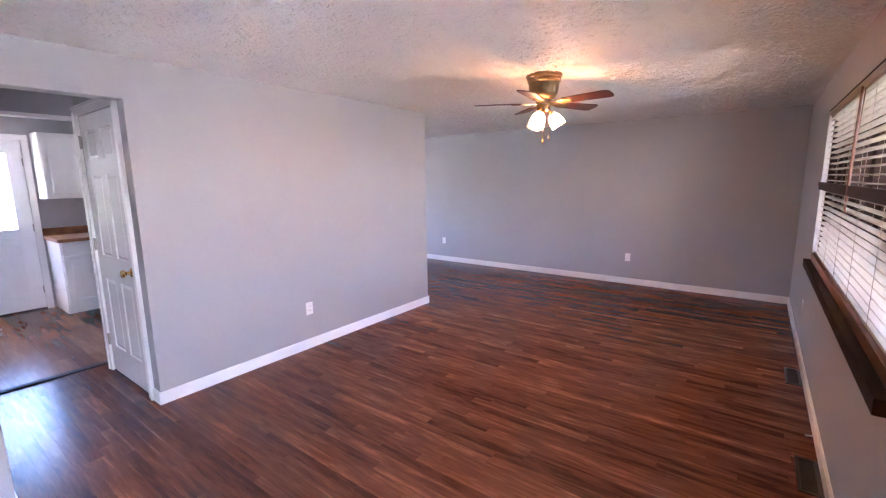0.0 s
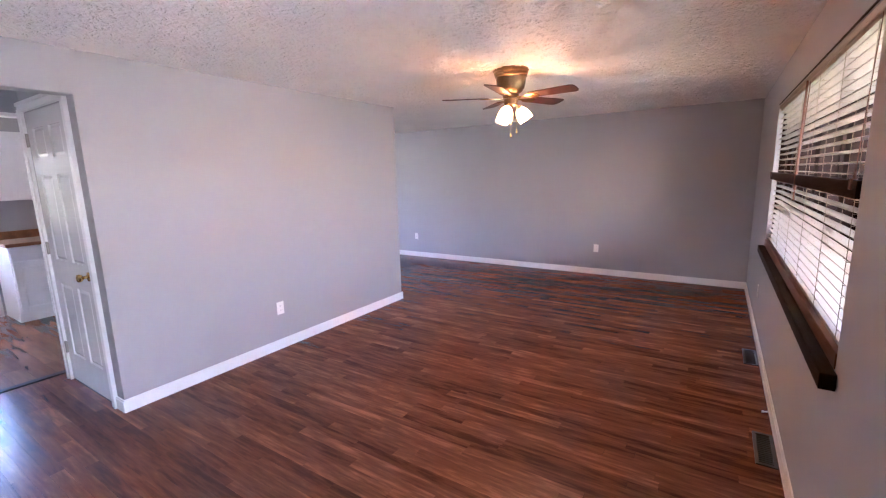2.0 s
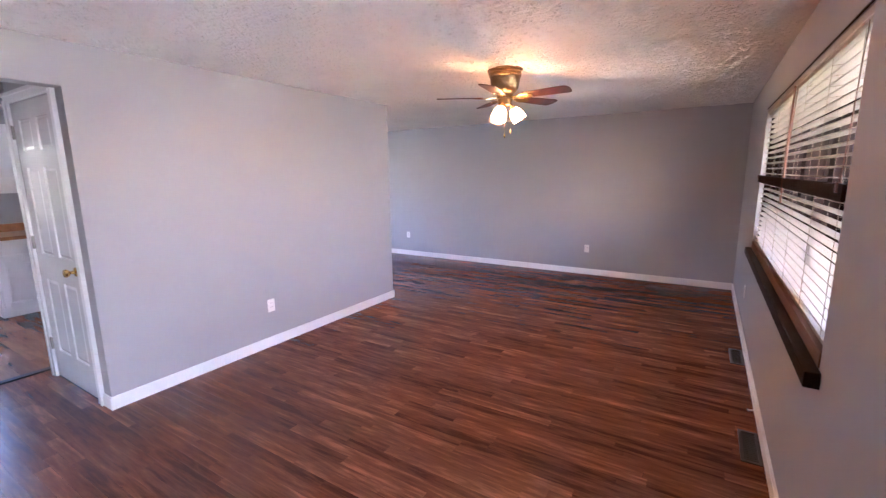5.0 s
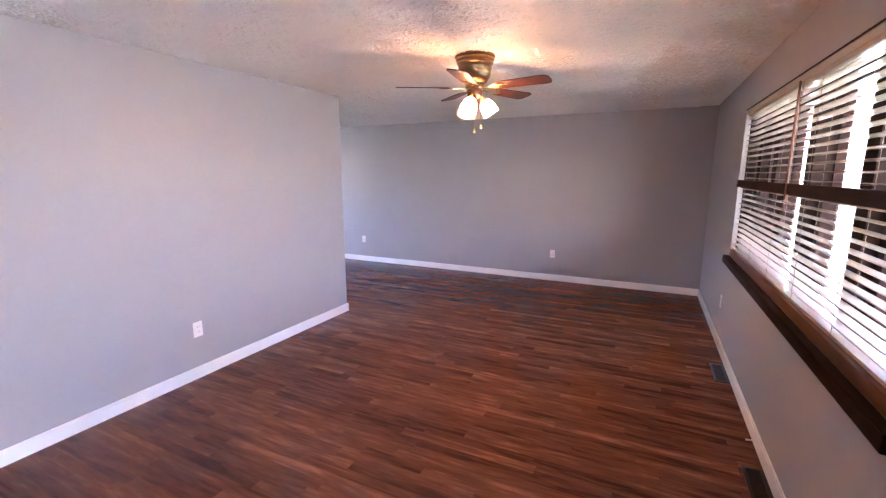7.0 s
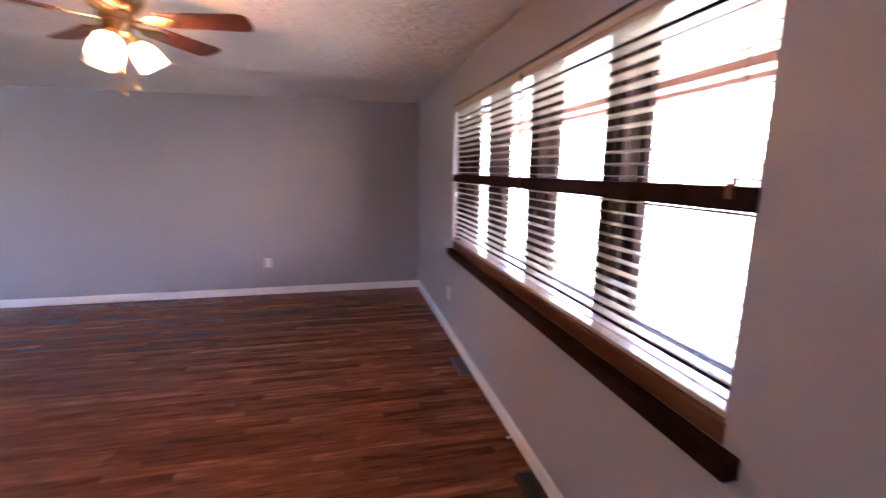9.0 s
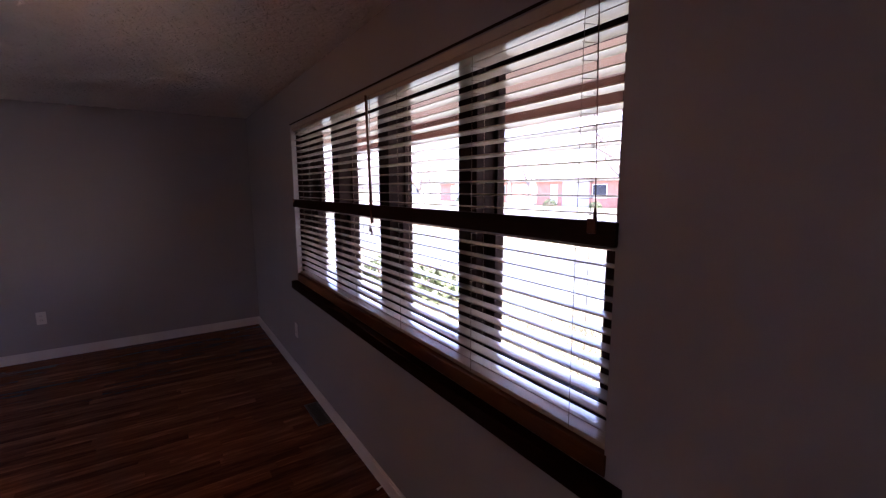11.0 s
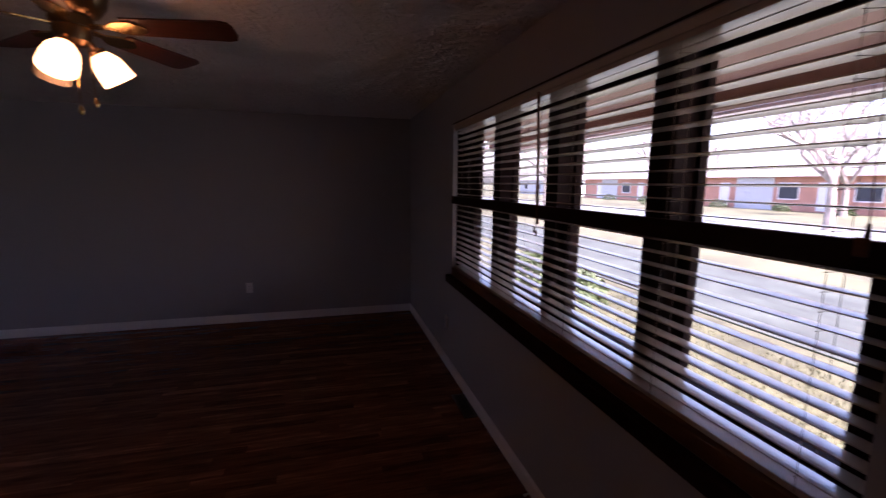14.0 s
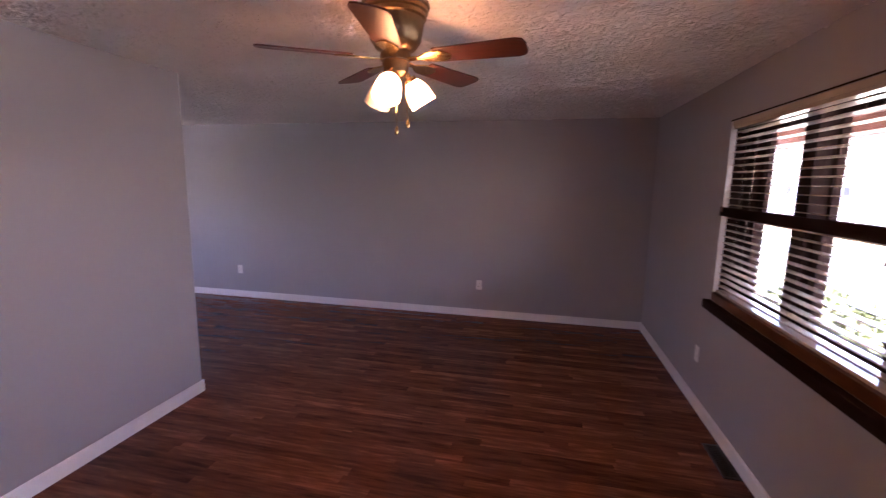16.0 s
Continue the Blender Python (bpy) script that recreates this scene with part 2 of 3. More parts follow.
structure("wall_closet", boxes((-3.868, 1.03, 0, -3.80, 1.13, H), (-4.0, 1.08, 0, -3.868, 1.13, H), (-3.02, 1.03, 0, XP - 0.12, 1.13, H), (-3.80, 1.03, 2.045, -3.02, 1.13, H)), WALL,
          "grey passage wall around the closet door", "wall")
structure("wall_dining_side", boxes((XB, 3.913, 0, XP - 0.12, 4.033, H)), WALL, "grey wall between kitchen and dining area", "wall")
structure("wall_kitchen_side", boxes((-4.1, 1.08, 0, -4.0, 3.913, H), (-4.1, 0.21, 2.06, -4.0, 1.08, H), (-4.1, -2.0, 0, -4.0, 0.21, H)), WALL,
          "grey wall with a cased opening into the kitchen", "wall")
structure("wall_passage_south", boxes((-4.0, 0.09, 0, -2.2, 0.21, H), (-2.32, -1.72, 0, -2.2, 0.09, H)), WALL, "grey wall corner beside the passage", "wall")
structure("wall_south", boxes((-2.2, -1.72, 0, XE, -1.6, H)), WALL, "plain grey wall behind the walk", "wall")
structure("wall_west", boxes((XB - 0.12, -2.12, 0, XB, 0.33, H),
                             (XB - 0.12, 0.33, 2.05, XB, 1.15, H), (XB - 0.12, 1.15, 0, XB, 4.2, H),
                             (XB - 0.12, 4.2, 0, XB, 5.1, 0.9), (XB - 0.12, 4.2, 1.9, XB, 5.1, H), (XB - 0.12, 5.1, 0, XB, YN, H)), WALL,
          "grey back wall of kitchen and dining area", "wall")
# the gap in this wall is for the added fill window
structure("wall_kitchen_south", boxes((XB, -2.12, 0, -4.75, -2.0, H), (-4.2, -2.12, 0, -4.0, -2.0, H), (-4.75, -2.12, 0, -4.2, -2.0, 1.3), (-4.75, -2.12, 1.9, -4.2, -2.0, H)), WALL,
          "grey kitchen wall around an added window", "wall")


def stomped(x0, y0, x1, y1, step, seed):
    """A sheet hanging just under the ceiling slab, with fans of short raised ridges pressed into it."""
    r = np.random.default_rng(seed)
    xs, ys = np.arange(x0, x1 + step / 2, step), np.arange(y0, y1 + step / 2, step)
    xs[-1], ys[-1] = x1, y1
    relief = np.zeros((len(ys), len(xs)))
    pitch = 0.085
    for cy0 in np.arange(y0, y1, pitch):
        for cx0 in np.arange(x0, x1, pitch):
            cx, cy, turn = cx0 + r.uniform(0, pitch * 1.1), cy0 + r.uniform(0, pitch * 1.1), r.uniform(0, 6.28)
            for arm in range(r.integers(3, 6)):
                a = turn + arm * 0.7 + r.uniform(-0.25, 0.25)
                begin, long, bend, tall = r.uniform(0.004, 0.022), r.uniform(0.012, 0.03), r.uniform(-12, 12), r.uniform(0.006, 0.0125)
                for d in np.linspace(begin, begin + long, 7):
                    px, py = cx + d * np.cos(a + bend * d), cy + d * np.sin(a + bend * d)
                    i, j = int((px - x0) / step), int((py - y0) / step)
                    i0, i1, j0, j1 = max(i - 2, 0), min(i + 4, len(xs)), max(j - 2, 0), min(j + 4, len(ys))
                    if i0 < i1 and j0 < j1:
                        gx, gy = xs[i0:i1][None, :] - px, ys[j0:j1][:, None] - py
                        relief[j0:j1, i0:i1] = np.maximum(relief[j0:j1, i0:i1], tall * np.exp(-(gx * gx + gy * gy) / (2 * 0.0024 ** 2)))
    z = H - 0.002 - relief
    gx, gy = np.meshgrid(xs, ys)
    return np.stack((gx, gy, z), -1).reshape(-1, 3), len(xs), len(ys)


def ceiling_mesh():
    slab = boxes((XB - 0.12, -2.12, H, 1.02, 6.555, H + 0.12))
    slab.verts.index_update()
    slab.verts.ensure_lookup_table()
    points = [np.array([v.co for v in slab.verts])]
    faces = [np.array([[v.index for v in f.verts] for f in slab.faces])]
    slab.free()
    base = len(points[0])
    for k, area in enumerate(((XP, 0.3, XE, YN), (-5.3, 4.033, XP, YN))):
        p, nx, ny = stomped(*area, 0.0056, 31 + k)
        i = np.arange(nx * ny).reshape(ny, nx) + base
        faces.append(np.stack((i[:-1, :-1], i[1:, :-1], i[1:, 1:], i[:-1, 1:]), -1).reshape(-1, 4))
        points.append(p)
        base += len(p)
    points, faces = np.concatenate(points), np.concatenate(faces)
    me = bpy.data.meshes.new("ceiling")
    me.vertices.add(len(points))
    me.vertices.foreach_set("co", points.ravel())
    me.loops.add(faces.size)
    me.loops.foreach_set("vertex_index", faces.ravel().astype(np.int32))
    me.polygons.add(len(faces))
    me.polygons.foreach_set("loop_start", np.arange(0, faces.size, 4, dtype=np.int32))
    smooth = np.ones(len(faces), dtype=bool)
    smooth[:6] = False
    me.polygons.foreach_set("use_smooth", smooth)
    me.update(calc_edges=True)
    me.materials.append(CEILING)
    return me


tagged(new("ceiling", ceiling_mesh()), "white stomp-textured plaster ceiling", "ceiling", kind="structure")
floor = structure("floor", boxes((XB - 0.12, -2.12, -0.12, 1.02, 6.555, -0.004)), DARKWOOD, "reddish dark brown laminate strip floor", "floor")
kitchen_floor = structure("kitchen_floor", boxes((XB, -2.0, -0.0035, -4.035, 3.913, -0.003)), DARKWOOD, "brown wide-plank laminate kitchen floor", "floor")

BB, BT = 0.088, 0.013        # baseboard height and thickness


def baseboard(x0, y0, x1, y1):
    """A white board with an eased top along a wall; the box is given in plan."""
    bm = boxes((x0, y0, 0, x1, y1, BB - 0.012))
    t = 0.004
    if x1 - x0 > y1 - y0:
        box(bm, x0, y0 + t, BB - 0.012, x1, y1 - 0.0005, BB)
    else:
        box(bm, x0 + (0.0005 if x0 < -2 else t), y0, BB - 0.012, x1 - (t if x0 < -2 else 0.0005), y1, BB)
    return structure("baseboard", bm, WHITE, "white painted wooden baseboard", "baseboard")


baseboard(XB, YN - BT, XE, YN)
baseboard(XE - BT, -1.6, XE, DY0)
baseboard(XE - BT, DY1, XE, YN - BT)
baseboard(XP, 1.03, XP + BT, 4.033)
baseboard(XP - 0.12, 4.033, XP + BT, 4.033 + BT)
baseboard(-3.02 + 0.066, 1.03 - BT, XP + BT, 1.03)
baseboard(-4.0, 0.21, -2.2, 0.21 + BT)
baseboard(-2.2, -1.6, -2.2 + BT, 0.21 + BT)
structure("threshold", boxes((-4.045, 0.21, 0.0005, -3.985, 1.07, 0.012), bevel=0.004), DARKWOOD, "dark brown floor transition strip", "threshold")
structure("trim", boxes((-4.115, 1.066, 0.012, -3.99, 1.079, 2.06), (-4.115, 0.21, 2.035, -3.99, 1.066, 2.06)), WHITE, "white jamb lining of the kitchen opening", "trim")


# ---- front window ----
win = tagged(new("window_1"), "long brown wooden window of four double-hung units", "window", kind="structure")
J0, J1, HALF = 0.068, 0.11, 0.055   # jamb widths and half a mullion
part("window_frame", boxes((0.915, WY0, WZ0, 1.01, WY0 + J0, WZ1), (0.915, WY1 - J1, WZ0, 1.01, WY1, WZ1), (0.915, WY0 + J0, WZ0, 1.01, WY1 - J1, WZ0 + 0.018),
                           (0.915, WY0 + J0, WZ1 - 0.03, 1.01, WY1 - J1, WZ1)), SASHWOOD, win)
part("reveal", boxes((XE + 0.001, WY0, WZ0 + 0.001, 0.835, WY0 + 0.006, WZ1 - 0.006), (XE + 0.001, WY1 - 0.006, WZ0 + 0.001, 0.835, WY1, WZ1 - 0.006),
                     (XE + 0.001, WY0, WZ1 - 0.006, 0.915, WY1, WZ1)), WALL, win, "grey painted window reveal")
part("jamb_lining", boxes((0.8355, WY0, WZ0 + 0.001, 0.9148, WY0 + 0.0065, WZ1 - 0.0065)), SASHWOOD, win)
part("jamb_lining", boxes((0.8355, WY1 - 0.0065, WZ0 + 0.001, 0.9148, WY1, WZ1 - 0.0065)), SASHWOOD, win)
part("sill", boxes((XE - 0.004, WY0 + 0.001, WZ0 - 0.057, 0.915, WY1 - 0.001, WZ0), bevel=0.004), REDWOOD, win, "varnished reddish brown wooden sill")
part("stool_ledge", boxes((0.752, 1.80, 0.781, XE - 0.001, 4.66, 0.839), bevel=0.006), DARKWOOD, win, "dark stained wooden ledge under the sill")
part("cross_bar", boxes((XE - 0.012, WY0 + 0.001, 1.420, XE + 0.010, WY1 - 0.001, 1.478), bevel=0.003), DARKWOOD, win, "dark wooden bar across the window")
for y in (WY0 + 0.062, WY1 - 0.04):
    part("bar_clip", boxes((XE - 0.019, y - 0.012, 1.448, XE - 0.012, y + 0.012, 1.484), bevel=0.003), REDWOOD, win, "small amber wooden clip")
part("head_line", boxes((XE - 0.004, WY0 - 0.004, WZ1 - 0.003, XE + 0.001, WY1 + 0.004, WZ1 + 0.004)), DARKWOOD, win, "thin dark head bead")
cuts = [WY0 + J0, 2.53, 3.225, 3.92, WY1 - J1]
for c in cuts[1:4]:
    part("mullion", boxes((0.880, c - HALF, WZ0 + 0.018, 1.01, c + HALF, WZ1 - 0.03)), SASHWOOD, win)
for a, b in zip(cuts, cuts[1:]):
    a += HALF if a > cuts[0] else 0
    b -= HALF if b < cuts[-1] else 0
    for x0, x1, z0, z1, low, high in ((0.965, 0.995, 1.425, WZ1 - 0.03, 0.035, 0.045), (0.928, 0.960, WZ0 + 0.018, 1.458, 0.04, 0.035)):
        upper = x0 > 0.95
        s = 0.014 if upper and a > cuts[0] else 0.050
        e = 0.014 if upper and b < cuts[-1] - 0.2 else 0.050
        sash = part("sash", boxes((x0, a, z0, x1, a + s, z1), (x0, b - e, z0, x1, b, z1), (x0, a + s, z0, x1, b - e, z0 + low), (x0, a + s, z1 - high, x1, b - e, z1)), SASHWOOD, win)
        pane = part("pane", boxes((x0 + 0.012, a + s - 0.004, z0 + low - 0.004, x0 + 0.016, b - e + 0.004, z1 - high + 0.004)), GLASS, sash, "clear window glass")
        pane.visible_shadow = False


# ---- front door behind the start of the walk, unseen and added for daylight ----
# added to brighten the closet door, partition and left floor
front = thing("added_front_door", "unseen glazed front door added to let in daylight", "door", pose(0.93, DY0, 0))
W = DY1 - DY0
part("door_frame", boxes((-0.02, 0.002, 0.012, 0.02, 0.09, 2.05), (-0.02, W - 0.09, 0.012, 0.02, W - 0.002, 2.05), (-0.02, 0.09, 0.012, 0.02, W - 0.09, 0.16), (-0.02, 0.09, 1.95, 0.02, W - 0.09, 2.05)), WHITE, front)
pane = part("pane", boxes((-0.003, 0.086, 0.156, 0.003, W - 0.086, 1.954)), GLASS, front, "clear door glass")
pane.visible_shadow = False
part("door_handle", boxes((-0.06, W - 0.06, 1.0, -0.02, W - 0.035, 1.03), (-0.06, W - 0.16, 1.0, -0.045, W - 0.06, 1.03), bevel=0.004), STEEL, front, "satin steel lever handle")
structure("door_sill", boxes((XE, DY0, -0.004, 1.03, DY1, 0.012)), DARKWOOD, "dark sill of the added front door", "threshold")


# ---- blind ----
blind = thing("window_blind", "open glossy cream wooden slat blind hanging in the front window", "blind")
part("headrail", boxes((0.812, WY0 + 0.012, 1.979, 0.868, WY1 - 0.012, 2.023), bevel=0.003), SLAT, blind, "cream headrail")
part("valance", boxes((0.803, WY0 + 0.008, 1.995, 0.8105, WY1 - 0.008, 2.0255), bevel=0.002), SLAT, blind, "cream valance strip")
slat_bm = bmesh.new()
for k in range(5):
    u = -0.025 + 0.0125 * k
    for z in (0, 0.0032):
        for y in (WY0 + 0.015, WY1 - 0.015):
            slat_bm.verts.new((u, y, z + 0.0016 * (1 - (u / 0.025) ** 2)))
slat_bm.verts.ensure_lookup_table()
sv = slat_bm.verts
for k in range(4):
    i = 4 * k
    slat_bm.faces.new((sv[i], sv[i + 1], sv[i + 5], sv[i + 4]))
    slat_bm.faces.new((sv[i + 2], sv[i + 6], sv[i + 7], sv[i + 3]))
    slat_bm.faces.new((sv[i], sv[i + 4], sv[i + 6], sv[i + 2]))
    slat_bm.faces.new((sv[i + 1], sv[i + 3], sv[i + 7], sv[i + 5]))
slat_bm.faces.new((sv[0], sv[2], sv[3], sv[1]))
slat_bm.faces.new((sv[16], sv[17], sv[19], sv[18]))
bmesh.ops.recalc_face_normals(slat_bm, faces=slat_bm.faces)
slat_mesh = mesh_of("slat", slat_bm, SLAT)
PITCH = 0.0421
for k in range(25):
    s = new("slat", slat_mesh)
    s.parent = blind
    s.matrix_world = pose(0.841 + random.uniform(-0.001, 0.001), 0, 1.955 - PITCH * k, 0, 3.0 + random.uniform(-1.5, 1.5), random.uniform(-0.04, 0.04))
part("bottom_rail", boxes((0.815, WY0 + 0.015, 0.900, 0.867, WY1 - 0.015, 0.916), bevel=0.003), SLAT, blind, "thick bottom rail")
for y in (1.98, 2.42, 2.95, 3.47, 3.98, 4.43):
    bm = bmesh.new()
    for x in (0.8145, 0.868):
        tube(bm, (x, y, 0.907), (x, y, 1.985), 0.0009, n=5)
    for k in range(25):
        tube(bm, (0.8145, y + 0.006, 1.949 - PITCH * k), (0.868, y - 0.006, 1.952 - PITCH * k), 0.0008, n=4)
    part("ladder_cord", bm, CORD, blind, "cream ladder cord")
wand = bmesh.new()
tube(wand, (0.80, 3.24, 2.00), (0.790, 3.18, 1.39), 0.006, 0.008)
part("tilt_wand", wand, REDWOOD, blind, "reddish brown tilt wand")
for y, low in ((3.215, 1.375), (3.195, 1.36), (1.91, 1.51)):
    bm = bmesh.new()
    tube(bm, (0.812, y + 0.03, 1.995), (0.793, y, low), 0.0014, n=5)
    tube(bm, (0.793, y, low), (0.793, y, low - 0.03), 0.003, 0.006, n=10)
    part("pull_cord", bm, REDWOOD, blind, "lift cord with wooden tassel")


# ---- closet door ----
door = thing("closet_door", "closed white six-panel closet door with brass knob", "door", pose(-3.80, 1.03, 0))
W, T = 0.78, 0.035
x0, x1, zb, zt = 0.012, W - 0.012, 0.012, 2.036
stile, mid = 0.105, 0.10
xa, xb = x0 + stile, x1 - stile
xm0, xm1 = (x0 + x1 - mid) / 2, (x0 + x1 + mid) / 2
rows = ((0.235, 0.80), (0.985, 1.60), (1.715, 1.925))
frame_rows = [(x0, 0.0, zb, xa, T, zt), (xb, 0.0, zb, x1, T, zt), (xa, 0.0, zb, xb, T, rows[0][0]), (xa, 0.0, rows[0][1], xb, T, rows[1][0]),
              (xa, 0.0, rows[1][1], xb, T, rows[2][0]), (xa, 0.0, rows[2][1], xb, T, zt)]
frame_rows += [(xm0, 0.0, a, xm1, T, b) for a, b in rows]
part("door_frame", boxes(*frame_rows), DOORWHITE, door)
for a, b in rows:
    for p, q in ((xa, xm0), (xm1, xb)):
        bm = bmesh.new()
        box(bm, p, 0.013, a, q, T - 0.01, b)
        g = 0.026
        outer = [bm.verts.new((x, 0.0125, z)) for x, z in ((p + 0.010, a + 0.010), (q - 0.010, a + 0.010), (q - 0.010, b - 0.010), (p + 0.010, b - 0.010))]
        inner = [bm.verts.new((x, 0.003, z)) for x, z in ((p + g, a + g), (q - g, a + g), (q - g, b - g), (p + g, b - g))]
        for i in range(4):
            bm.faces.new((outer[i], outer[(i + 1) % 4], inner[(i + 1) % 4], inner[i]))
        bm.faces.new(inner)
        bmesh.ops.recalc_face_normals(bm, faces=bm.faces)
        part("door_panel", bm, DOORWHITE, door)
knob = part("door_knob", lathe([(0.001, 0), (0.031, 0.0), (0.031, 0.006), (0.012, 0.012), (0.010, 0.03), (0.020, 0.038), (0.027, 0.050), (0.025, 0.062), (0.012, 0.068), (0.001, 0.069)],
                               pose(W - 0.075, 0, 0.915, 90)), GOLD, door, "polished brass knob", True)
for z in (0.275, 1.063, 1.848):
    bm = boxes((0.002, -0.010, z - 0.045, 0.014, 0.002, z + 0.045))
    tube(bm, (0.004, -0.012, z - 0.048), (0.004, -0.012, z + 0.048), 0.006)
    part("hinge", bm, STEEL, door, "dull steel hinge")
case = tagged(new("door_casing"), "white moulded casing round the closet door", "trim", kind="structure")
for name, r in (("casing_side", (-3.862, 1.012, 0, -3.80, 1.03, 2.046)), ("casing_side", (-3.02, 1.012, 0, -2.954, 1.03, 2.046)), ("casing_head", (-3.866, 1.012, 2.046, -2.954, 1.03, 2.112))):
    bm = boxes(r)
    if name == "casing_head":
        box(bm, r[0] - 0.006, 1.004, r[5] - 0.022, r[3] + 0.006, 1.0118, r[5] + 0.001)
        box(bm, r[0] + 0.05, 1.007, r[2] + 0.001, r[3] - 0.05, 1.0118, r[2] + 0.016)
    else:
        edge = r[0] if r[0] < -3.5 else r[3] - 0.02
        box(bm, edge, 1.005, 0, edge + 0.02, 1.0118, 2.066)
    part(name, bm, WHITE, case)

# ---- kitchen seen through the passage ----
back = thing("back_door", "white back door with bright divided glass lights", "door", pose(XB, 0.33, 0))
W = 0.82
gy0, gy1, gz0, gz1 = 0.13, W - 0.13, 1.0, 1.90
part("door_slab", boxes((-0.05, 0.001, 0.02, -0.01, gy0, 2.048), (-0.05, gy1, 0.02, -0.01, W - 0.001, 2.048), (-0.05, gy0, 0.02, -0.01, gy1, gz0), (-0.05, gy0, gz1, -0.01, gy1, 2.048)), DOORWHITE, back)
for p, q in ((0.14, 0.385), (0.435, 0.68)):
    bm = boxes((-0.0098, p, 0.22, -0.004, q, 0.82))
    bmesh.ops.bevel(bm, geom=list(bm.edges), offset=0.005, segments=1, affect='EDGES')
    part("door_panel", bm, DOORWHITE, back)
part("glass_bead", boxes((-0.012, gy0 - 0.02, gz0 - 0.02, -0.001, gy0 + 0.01, gz1 + 0.02), (-0.012, gy1 - 0.01, gz0 - 0.02, -0.001, gy1 + 0.02, gz1 + 0.02),
                         (-0.012, gy0 + 0.01, gz0 - 0.02, -0.001, gy1 - 0.01, gz0 + 0.01), (-0.012, gy0 + 0.01, gz1 - 0.01, -0.001, gy1 - 0.01, gz1 + 0.02)), DOORWHITE, back)
for k in (1, 2):
    y = gy0 + (gy1 - gy0) * k / 3
    z = gz0 + (gz1 - gz0) * k / 3
    part("muntin", boxes((-0.042, y - 0.009, gz0, -0.016, y + 0.009, gz1)), DOORWHITE, back)
    part("muntin", boxes((-0.040, gy0, z - 0.009, -0.018, gy1, z + 0.009)), DOORWHITE, back)
pane = part("pane", boxes((-0.032, gy0, gz0, -0.028, gy1, gz1)), GLASS, back, "bright clear glass")
pane.visible_shadow = False
for z in (0.25, 1.02, 1.80):
    part("hinge", boxes((-0.012, W - 0.012, z - 0.045, 0.003, W + 0.006, z + 0.045)), STEEL, back, "dull steel hinge")
part("weather_strip", boxes((-0.05, 0.001, 0.001, -0.002, W - 0.001, 0.02)), DARKWOOD, back, "dark door sweep")
structure("door_casing_kitchen", boxes((XB, 0.265, 0, XB + 0.018, 0.33, 2.05), (XB, 1.15, 0, XB + 0.018, 1.212, 2.05), (XB, 0.265, 2.05, XB + 0.018, 1.212, 2.115)), WHITE,
          "white casing round the back door", "trim")


def raised_front(bm, x, y0, z0, y1, z1):
    """A cabinet door or drawer front with a raised field, facing +x."""
    box(bm, x, y0, z0, x + 0.020, y1, z1, bevel=0.003)
    if z1 - z0 < 0.25:
        return bm
    g, w = 0.052, 0.016
    for a, b, c, d in ((y0, z0, y0 + g, z1), (y1 - g, z0, y1, z1), (y0 + g, z0, y1 - g, z0 + g), (y0 + g, z1 - g, y1 - g, z1)):
        box(bm, x + 0.0195, a + 0.002, b + 0.002, x + 0.030, c, d, bevel=0.002)
    box(bm, x + 0.0195, y0 + g + w, z0 + g + w, x + 0.030, y1 - g - w, z1 - g - w, bevel=0.006)
    return bm


for k in range(3):
    y0 = 1.235 + 0.46 * k
    base = thing("base_cabinet", "white kitchen base cabinet with drawer and raised-panel door", "cabinet", pose(0, 0, 0), "kitchen base cabinets")
    part("cabinet_body", boxes((XB, y0 + 0.001, 0.10, -6.055, y0 + 0.459, 0.865), (XB, y0 + 0.001, 0.0, -6.095, y0 + 0.459, 0.10)), WHITE, base)
    part("drawer_front", raised_front(bmesh.new(), -6.054, y0 + 0.012, 0.722, y0 + 0.448, 0.855), WHITE, base)
    part("cabinet_door", raised_front(bmesh.new(), -6.054, y0 + 0.012, 0.125, y0 + 0.448, 0.70), WHITE, base)
    upper = thing("wall_cabinet", "white raised-panel kitchen wall cabinet", "cabinet", pose(0, 0, 0), "kitchen wall cabinets")
    part("cabinet_body", boxes((XB, y0 + 0.001, 1.365, -6.335, y0 + 0.459, 2.13)), WHITE, upper)
    part("cabinet_door", raised_front(bmesh.new(), -6.334, y0 + 0.01, 1.37, y0 + 0.45, 2.125), WHITE, upper)
top = thing("countertop", "brown laminate countertop with short backsplash", "countertop")
part("worktop", boxes((XB, 1.215, 0.866, -6.01, 2.63, 0.905), bevel=0.006), COUNTER, top)
part("backsplash", boxes((XB, 1.215, 0.9055, XB + 0.02, 2.63, 1.0), bevel=0.004), COUNTER, top)

